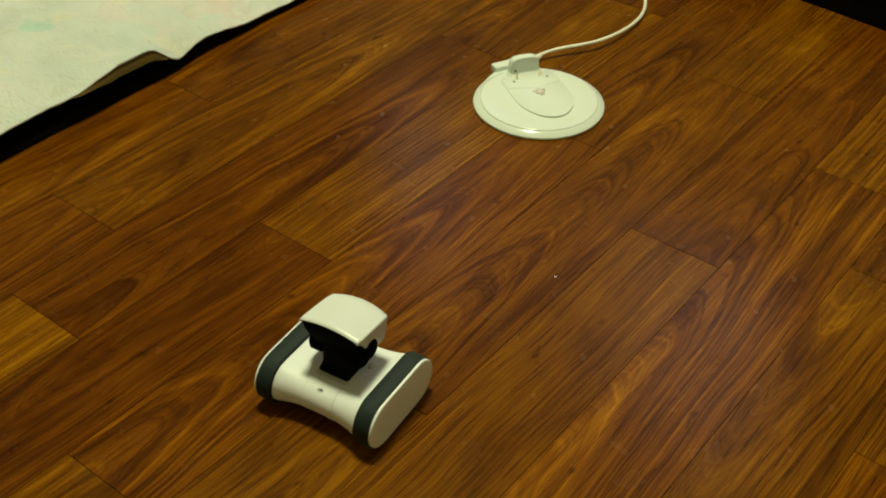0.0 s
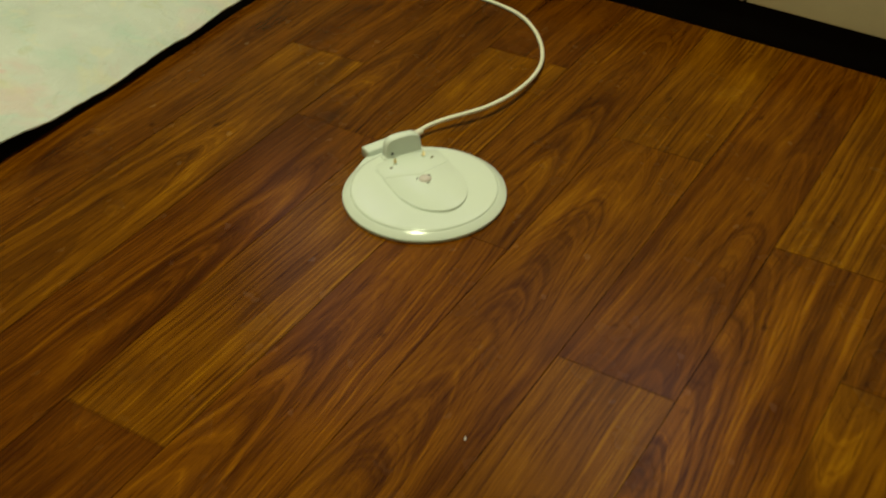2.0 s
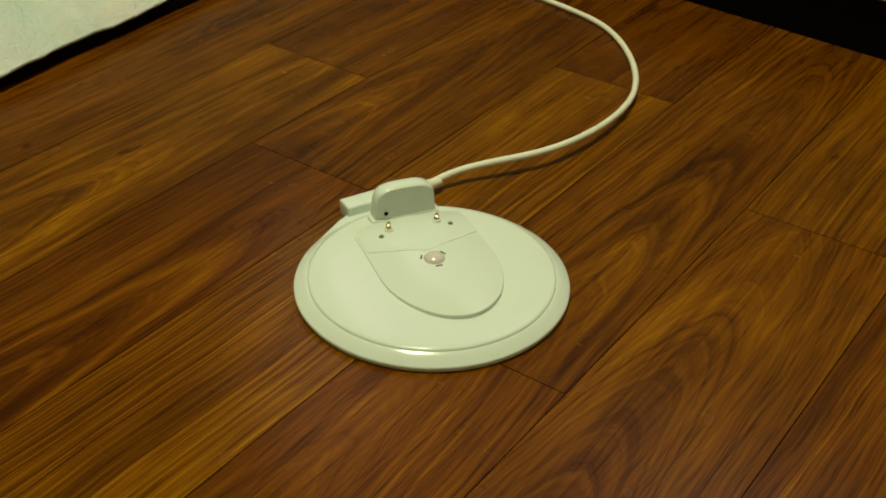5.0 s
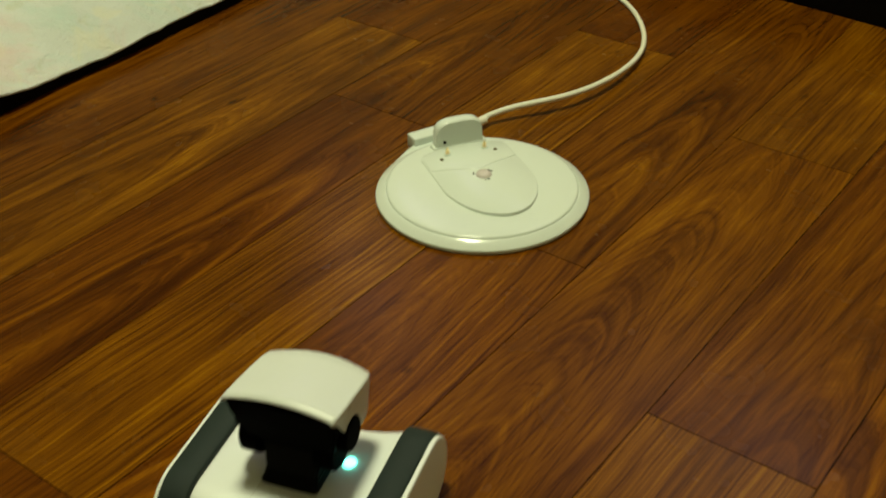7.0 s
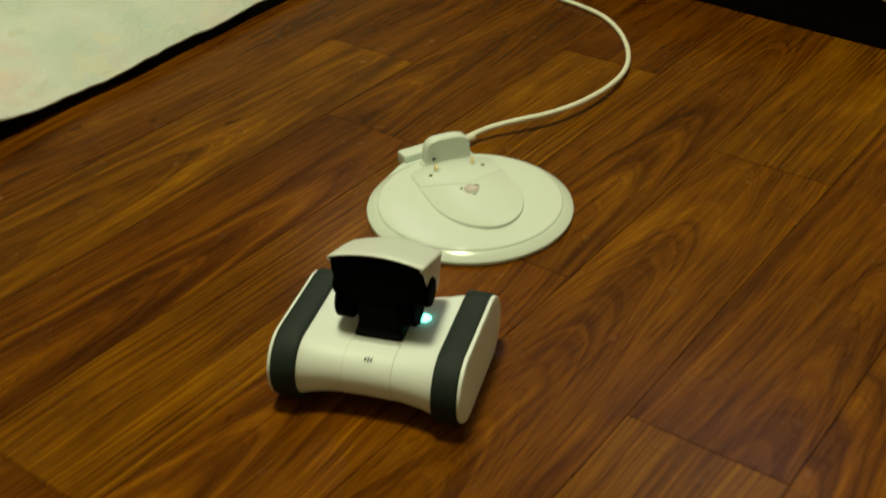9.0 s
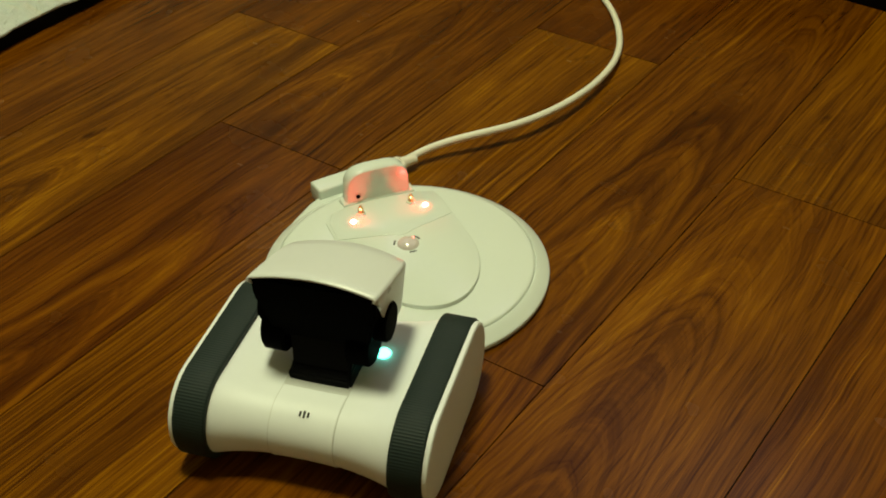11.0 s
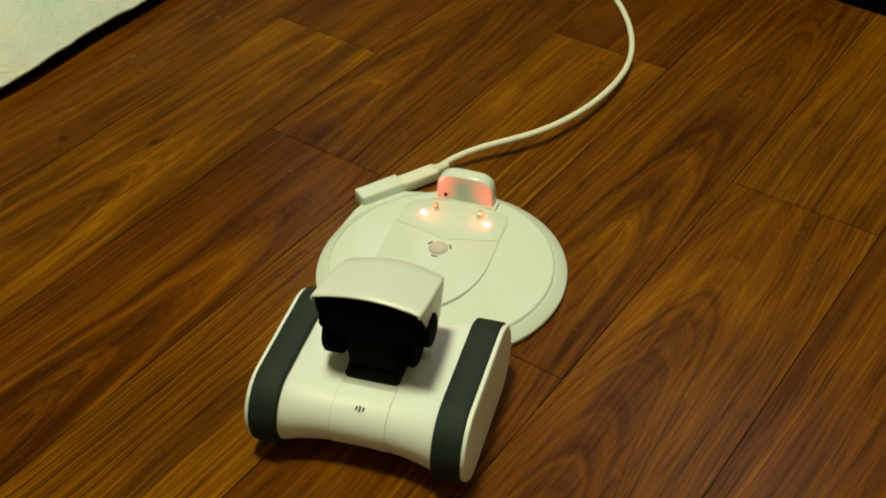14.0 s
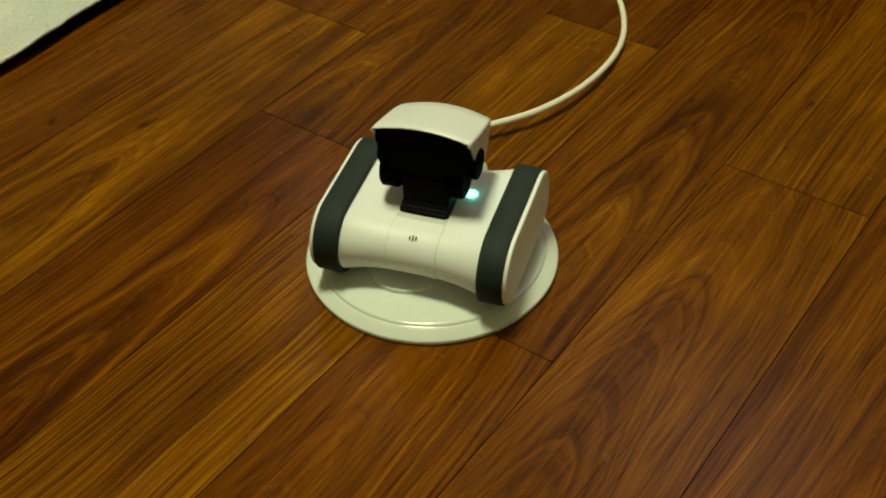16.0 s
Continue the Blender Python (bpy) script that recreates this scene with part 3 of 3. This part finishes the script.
    sensor.matrix_basis = pose(-0.0004, -0.0036, slope(-0.0036))
    for k in range(3):
        a = radians(30 + 120 * k)
        sx, sy = -0.0004 + 0.0066 * math.cos(a), -0.0036 + 0.0066 * math.sin(a)
        mark = part("sensor_slot", box(-0.0017, 0.0017, -0.0004, 0.0004, -0.0003, 0.00055 if sy > 0 else 0.0002), DARK_SLOT, cradle, smooth=False)
        mark.matrix_basis = pose(sx, sy, slope(sy), 0, 0, math.degrees(a) + 90)
    eye = part("sensor_eye", lathe([(0.0011, 0), (0.0011, 0.0004), (0, 0.0006)], 16), BLACK, cradle, "small black sensor eye")
    eye.matrix_basis = pose(-0.0108, 0.0392, 0.0136, 90, 0, 0)
    lights = []
    for x in (-0.0187, 0.0187):
        led = half_lens(0.0014, LED_RED, LED_DARK, cradle, "indicator_light", "small red indicator light")
        led.matrix_basis = pose(x, 0.0236, LED_AT)
        lights.append(led)
    return dock, cradle, lights


# ---------------------------------------------------------------- the robot
ROBOT_WIDE, ROBOT_LONG, ROBOT_HIGH = 0.1030, 0.0863, 0.0400
COVER, HULL_HALF = 0.0022, 0.0362
HEAD_PIVOT = (0.0, -0.015, 0.0590)


def hull_profile(x, grow=0.0, steps=16):
    """The waisted body: full at the tracks, drawn in at the middle."""
    s = abs(x) / HULL_HALF
    half = 0.0362 + 0.0052 * s ** 2.4 + grow
    low = 0.0072 - 0.0040 * s ** 2.4 - grow
    high = 0.0328 + 0.0048 * s ** 2.6 + grow
    return stadium(half, low, high, steps)


def toothed(half, low, high, count=176, deep=0.00013):
    """The belt's outline with fine cross ribs."""
    r = (high - low) / 2
    flat = half - r
    around = 4 * flat + 2 * math.pi * r
    pts = []
    for k in range(count * 4):
        d = around * k / (count * 4)
        cut = deep if k % 4 in (2, 3) else 0.0
        if d < 2 * flat:
            y, z, ny, nz = -flat + d, high, 0.0, 1.0
        elif d < 2 * flat + math.pi * r:
            a = math.pi / 2 - (d - 2 * flat) / r
            y, z, ny, nz = flat + r * math.cos(a), low + r + r * math.sin(a), math.cos(a), math.sin(a)
        elif d < 4 * flat + math.pi * r:
            y, z, ny, nz = flat - (d - 2 * flat - math.pi * r), low, 0.0, -1.0
        else:
            a = -math.pi / 2 - (d - 4 * flat - math.pi * r) / r
            y, z, ny, nz = -flat + r * math.cos(a), low + r + r * math.sin(a), math.cos(a), math.sin(a)
        pts.append((y - ny * cut, z - nz * cut))
    return pts


def robot():
    bot = thing("camera_robot", "small white tracked home robot with black camera head", "robot")
    xs = [HULL_HALF * math.sin(math.pi / 2 * k / 14) for k in range(-14, 15)]
    hull = part("hull", loft([[(x, y, z) for y, z in hull_profile(x)] for x in xs]), SHELL, bot)
    half, out = ROBOT_LONG / 2, ROBOT_WIDE / 2
    for side in (-1, 1):
        inner, outer = HULL_HALF - 0.0002, out - COVER
        loops = []
        for x, inset in ((inner, 0.0022), (inner, 0.0006), (inner + 0.0007, 0.0), (outer - 0.0007, 0.0), (outer, 0.0006), (outer, 0.0022)):
            ring = toothed(half + 0.0004 - inset, 0.0 + inset, ROBOT_HIGH + 0.0006 - inset)
            loops.append((x, ring))
        same = [[(side * x, y, z) for y, z in ring] for x, ring in loops]
        part("rubber_track", loft(same), RUBBER, bot, "dark grey ribbed rubber track")
        side_loops = []
        for x, inset in ((outer - 0.001, 0.0006), (out - 0.0012, 0.0006), (out - 0.0005, 0.0008), (out - 0.0001, 0.0014), (out, 0.0022)):
            side_loops.append([(side * x, y, z) for y, z in stadium(half - inset, 0.0006 + inset, ROBOT_HIGH - inset, 16)])
        part("side_cover", loft(side_loops), SHELL, bot, "white rounded side cover")
    # rear hatch: a shallow raised strip that follows the hull, in a narrow seam
    def hull_strip(half_wide, grow, first, count):
        strip = []
        for x in [-half_wide + 2 * half_wide * k / 10 for k in range(11)]:
            strip.append([(x, y, z) for y, z in hull_profile(x, grow, 24)[first:first + count]])
        return loft(strip, closed=False, caps=False)

    # the wider grey strip under the hatch paints the shade of its seam
    for name, bm, material, label in (("hatch_seam", hull_strip(0.0132, 0.00012, 30, 23), SEAM_SHADE, "fine grey strip painting the seam's shade round the hatch"),
                                      ("rear_hatch", hull_strip(0.0128, 0.00045, 31, 21), SHELL, "slightly raised rear hatch")):
        hatch = part(name, bm, material, bot, label)
        solid = hatch.modifiers.new("thickness", "SOLIDIFY")
        solid.thickness, solid.offset = 0.0006, -1
        hatch.modifiers.new("crisp", "EDGE_SPLIT").split_angle = math.radians(35)
    for k in (-1, 0, 1):
        long = 0.0010 if k else 0.0014
        slot = part("speaker_slot", box(-0.00036, 0.00036, -long, long, 0, 0.0005, 0.0001), DARK_SLOT, hatch)
        slot.matrix_basis = pose(0.0016 * k, -0.0295, 0.0318, 27, 0, 0)
    # neck: stepped black block
    neck_bm = loft([[(sx * wx, cy + sy * wy, z) for sx, sy in ((-1, -1), (1, -1), (1, 1), (-1, 1))] for z, wx, wy, cy in ((0.0300, 0.0128, 0.0125, -0.001), (0.0362, 0.0128, 0.0125, -0.001), (0.0378, 0.0116, 0.0114, 0.001), (0.0520, 0.0134, 0.0108, 0.004))])
    bmesh.ops.bevel(neck_bm, geom=neck_bm.edges[:], offset=0.0009, segments=2, affect="EDGES")
    part("neck", neck_bm, NECK, bot, "black pivoting neck")
    # head: black core that tilts at its back, under a white hood
    core_bm = loft([[(sx * wx, sy, z) for sx, sy in ((-1, y0), (1, y0), (1, y1), (-1, y1))] for z, wx, y0, y1 in ((-0.0066, 0.0176, 0.0090, 0.027), (-0.0040, 0.0196, 0.0076, 0.030), (0.0062, 0.0222, 0.0020, 0.032), (0.0115, 0.0240, -0.0008, 0.032), (0.0208, 0.0241, -0.0040, 0.032))])
    bmesh.ops.bevel(core_bm, geom=core_bm.edges[:], offset=0.0012, segments=3, affect="EDGES")
    head = part("head", core_bm, BLACK, bot, "black camera head")
    arcs = []
    for y, wide, rise, low in ((-0.0050, 0.0249, 0.0209, 0.0188), (0.0005, 0.0252, 0.0211, 0.0158), (0.0080, 0.0252, 0.0213, 0.0085), (0.0190, 0.0250, 0.0216, 0.0010), (0.0300, 0.0246, 0.0216, 0.0015), (0.0355, 0.0238, 0.0212, 0.0025), (0.0382, 0.0226, 0.0200, 0.0040), (0.0396, 0.0206, 0.0176, 0.0060)):
        line = []
        crown = 0.0029
        for k in range(5):
            line.append((-wide + 0.0006 * (4 - k) / 4, y, low + (rise - 0.0016 - low) * k / 4))
        for k in range(4):
            a = math.pi - (math.pi / 2) * (k + 1) / 5
            line.append((-wide + 0.0016 + 0.0016 * math.cos(a), y, rise - 0.0016 + 0.0016 * math.sin(a)))
        for k in range(11):
            x = -wide + 0.0016 + (2 * wide - 0.0032) * k / 10
            line.append((x, y + (0.0022 * (1 - (x / wide) ** 2) if y > 0.03 else 0.0), rise + crown * (1 - (x / (wide - 0.0016)) ** 2)))
        mirror = [(-x, yy, zz) for x, yy, zz in line[:9]][::-1]
        arcs.append(line + mirror)
    hood_bm = loft(arcs, closed=False, caps=False)
    hood_bm.verts.ensure_lookup_table()
    hood_bm.faces.new(hood_bm.verts[-len(arcs[0]):])
    hood = part("hood", hood_bm, HOOD, head, "white arched hood")
    skin = hood.modifiers.new("thickness", "SOLIDIFY")
    skin.thickness, skin.offset = 0.0008, -1
    for side in (-1, 1):
        ear = part("pivot_cap", lathe([(0, -0.001), (0.0074, -0.001), (0.0080, 0.0), (0.0080, 0.0040), (0.0074, 0.0048), (0, 0.0050)], 32), BLACK, head, "black round pivot cap")
        ear.matrix_basis = pose(side * 0.0208, 0.0150, 0.0040, 0, 90 * side, 0)
        lobe = part("pivot_barrel", lathe([(0, -0.0048), (0.0090, -0.0048), (0.0101, -0.0038), (0.0101, 0.0038), (0.0090, 0.0048), (0, 0.0048)], 32), BLACK, head, "black rounded pivot barrel")
        lobe.matrix_basis = pose(-0.0192 if side < 0 else 0.0146, 0.0165, -0.0058, 0, 90, 0)
    led = half_lens(0.0030, LED_CYAN, LED_OFF, bot, "indicator_light", "round cyan indicator light")
    led.matrix_basis = pose(0.0190, 0.0083, 0.0331)
    return bot, head, led


room()
ceiling_light()
low_cabinet()
television()
crumb()
floor_mattress()
quilt()
usb_cable()
DOCK, CRADLE, DOCK_LEDS = charging_dock()
ROBOT, HEAD, ROBOT_LED = robot()
floor_planks()


# ---------------------------------------------------------------- what moves
def motions():
    """The robot waits, rolls up to the dock, waits while the cradle turns to it, and climbs on."""
    track = [
        (0.0, -0.1717, -0.4180, -30.4, 0.0, 0.0), (1.5, -0.1714, -0.4175, -30.0, 0.0, 0.0), (3.7, -0.1714, -0.4175, -30.0, 0.0, 0.0),
        (4.6, -0.1480, -0.3740, -26.0, 0.0, 0.0), (5.5, -0.1260, -0.3350, -23.5, 0.0, 0.0), (6.5, -0.1030, -0.2960, -21.5, 0.0, 0.0),
        (7.0, -0.0915, -0.2700, -20.8, 0.0, 0.0), (7.5, -0.0792, -0.2452, -19.8, 0.0, 0.0), (8.0, -0.0692, -0.2193, -19.6, 0.0, 0.0),
        (8.5, -0.0615, -0.1966, -19.0, 0.0, 0.0), (9.0, -0.0512, -0.1647, -17.5, 0.0, 0.0), (9.6, -0.0430, -0.1340, -17.8, 0.0, 0.0),
        (10.4, -0.0340, -0.1040, -18.5, 0.0, 0.0), (11.1, -0.0308, -0.0962, -18.9, 0.0, 0.0), (14.45, -0.0309, -0.0958, -18.8, 0.0, 0.0),
        (14.8, -0.0227, -0.0736, -19.2, 8.2, -0.001), (15.0, -0.0180, -0.0568, -19.6, 11.4, -0.001), (15.2, -0.0133, -0.0421, -20.6, 11.7, -0.001),
        (15.5, -0.0039, -0.0132, -21.5, 1.6, 0.006), (15.7, 0.0008, -0.0060, -20.8, 1.7, 0.0102), (16.0, 0.0010, -0.0056, -20.7, 1.7, 0.0102),
    ]
    rear, axle = -0.0307, 0.016
    rows = []
    for t, x, y, turn, pitch, lift in track:
        # it pitches about its rear wheel
        lean = Matrix.Translation((0, rear, axle)) @ pose(0, 0, 0, pitch) @ Matrix.Translation((0, -rear, -axle))
        rows.append((t, pose(x, y, lift, 0, 0, turn) @ lean))
    walk(ROBOT, rows)
    hx, hy, hz = HEAD_PIVOT
    walk(HEAD, [(t, pose(hx, hy + ahead, hz + up, tilt)) for t, tilt, ahead, up in (
        (0.0, -8.0, 0.0, 0.0), (6.5, -8.0, 0.0, 0.0), (7.2, -11.5, 0.0, 0.0), (8.05, -12.0, 0.0, 0.0), (8.2, -15.0, 0.0, 0.0), (8.4, -21.5, 0.0, 0.0), (9.2, -20.5, 0.0, 0.0),
        (10.6, -18.0, 0.0, 0.0), (14.5, -17.0, 0.0, 0.0), (15.2, -19.0, 0.001, 0.0022), (16.0, -19.0, 0.001, 0.0024))])
    walk(CRADLE, [(t, pose(*PIVOT, 0, 0, 0, turn)) for t, turn in ((0.0, 19.0), (12.6, 19.0), (12.8, 13.0), (13.0, 0.0), (13.2, -11.0), (13.5, -17.5), (14.0, -21.5), (14.4, -23.0), (16.0, -23.0))])
    flips = [(0.0, 0), (0.6, 0), (0.7, 60), (0.8, 120), (0.9, 180)]
    for t in (7.3, 13.0, 14.0, 15.0, 15.5):
        # it blinks off for a moment
        flips += [(t - 0.1, 180), (t - 0.067, 110), (t - 0.033, 40), (t, 0), (t + 0.033, 40), (t + 0.067, 110), (t + 0.1, 180)]
    flips.append((16.0, 180))
    walk(ROBOT_LED, [(t, pose(0.0190, 0.0083, 0.0331, a)) for t, a in flips])
    for led, x in zip(DOCK_LEDS, (-0.0187, 0.0187)):
        walk(led, [(t, pose(x, 0.0236, LED_AT, a)) for t, a in ((0.0, 0), (9.8, 0), (9.9, 60), (10.0, 120), (10.1, 180), (16.0, 180))])


motions()
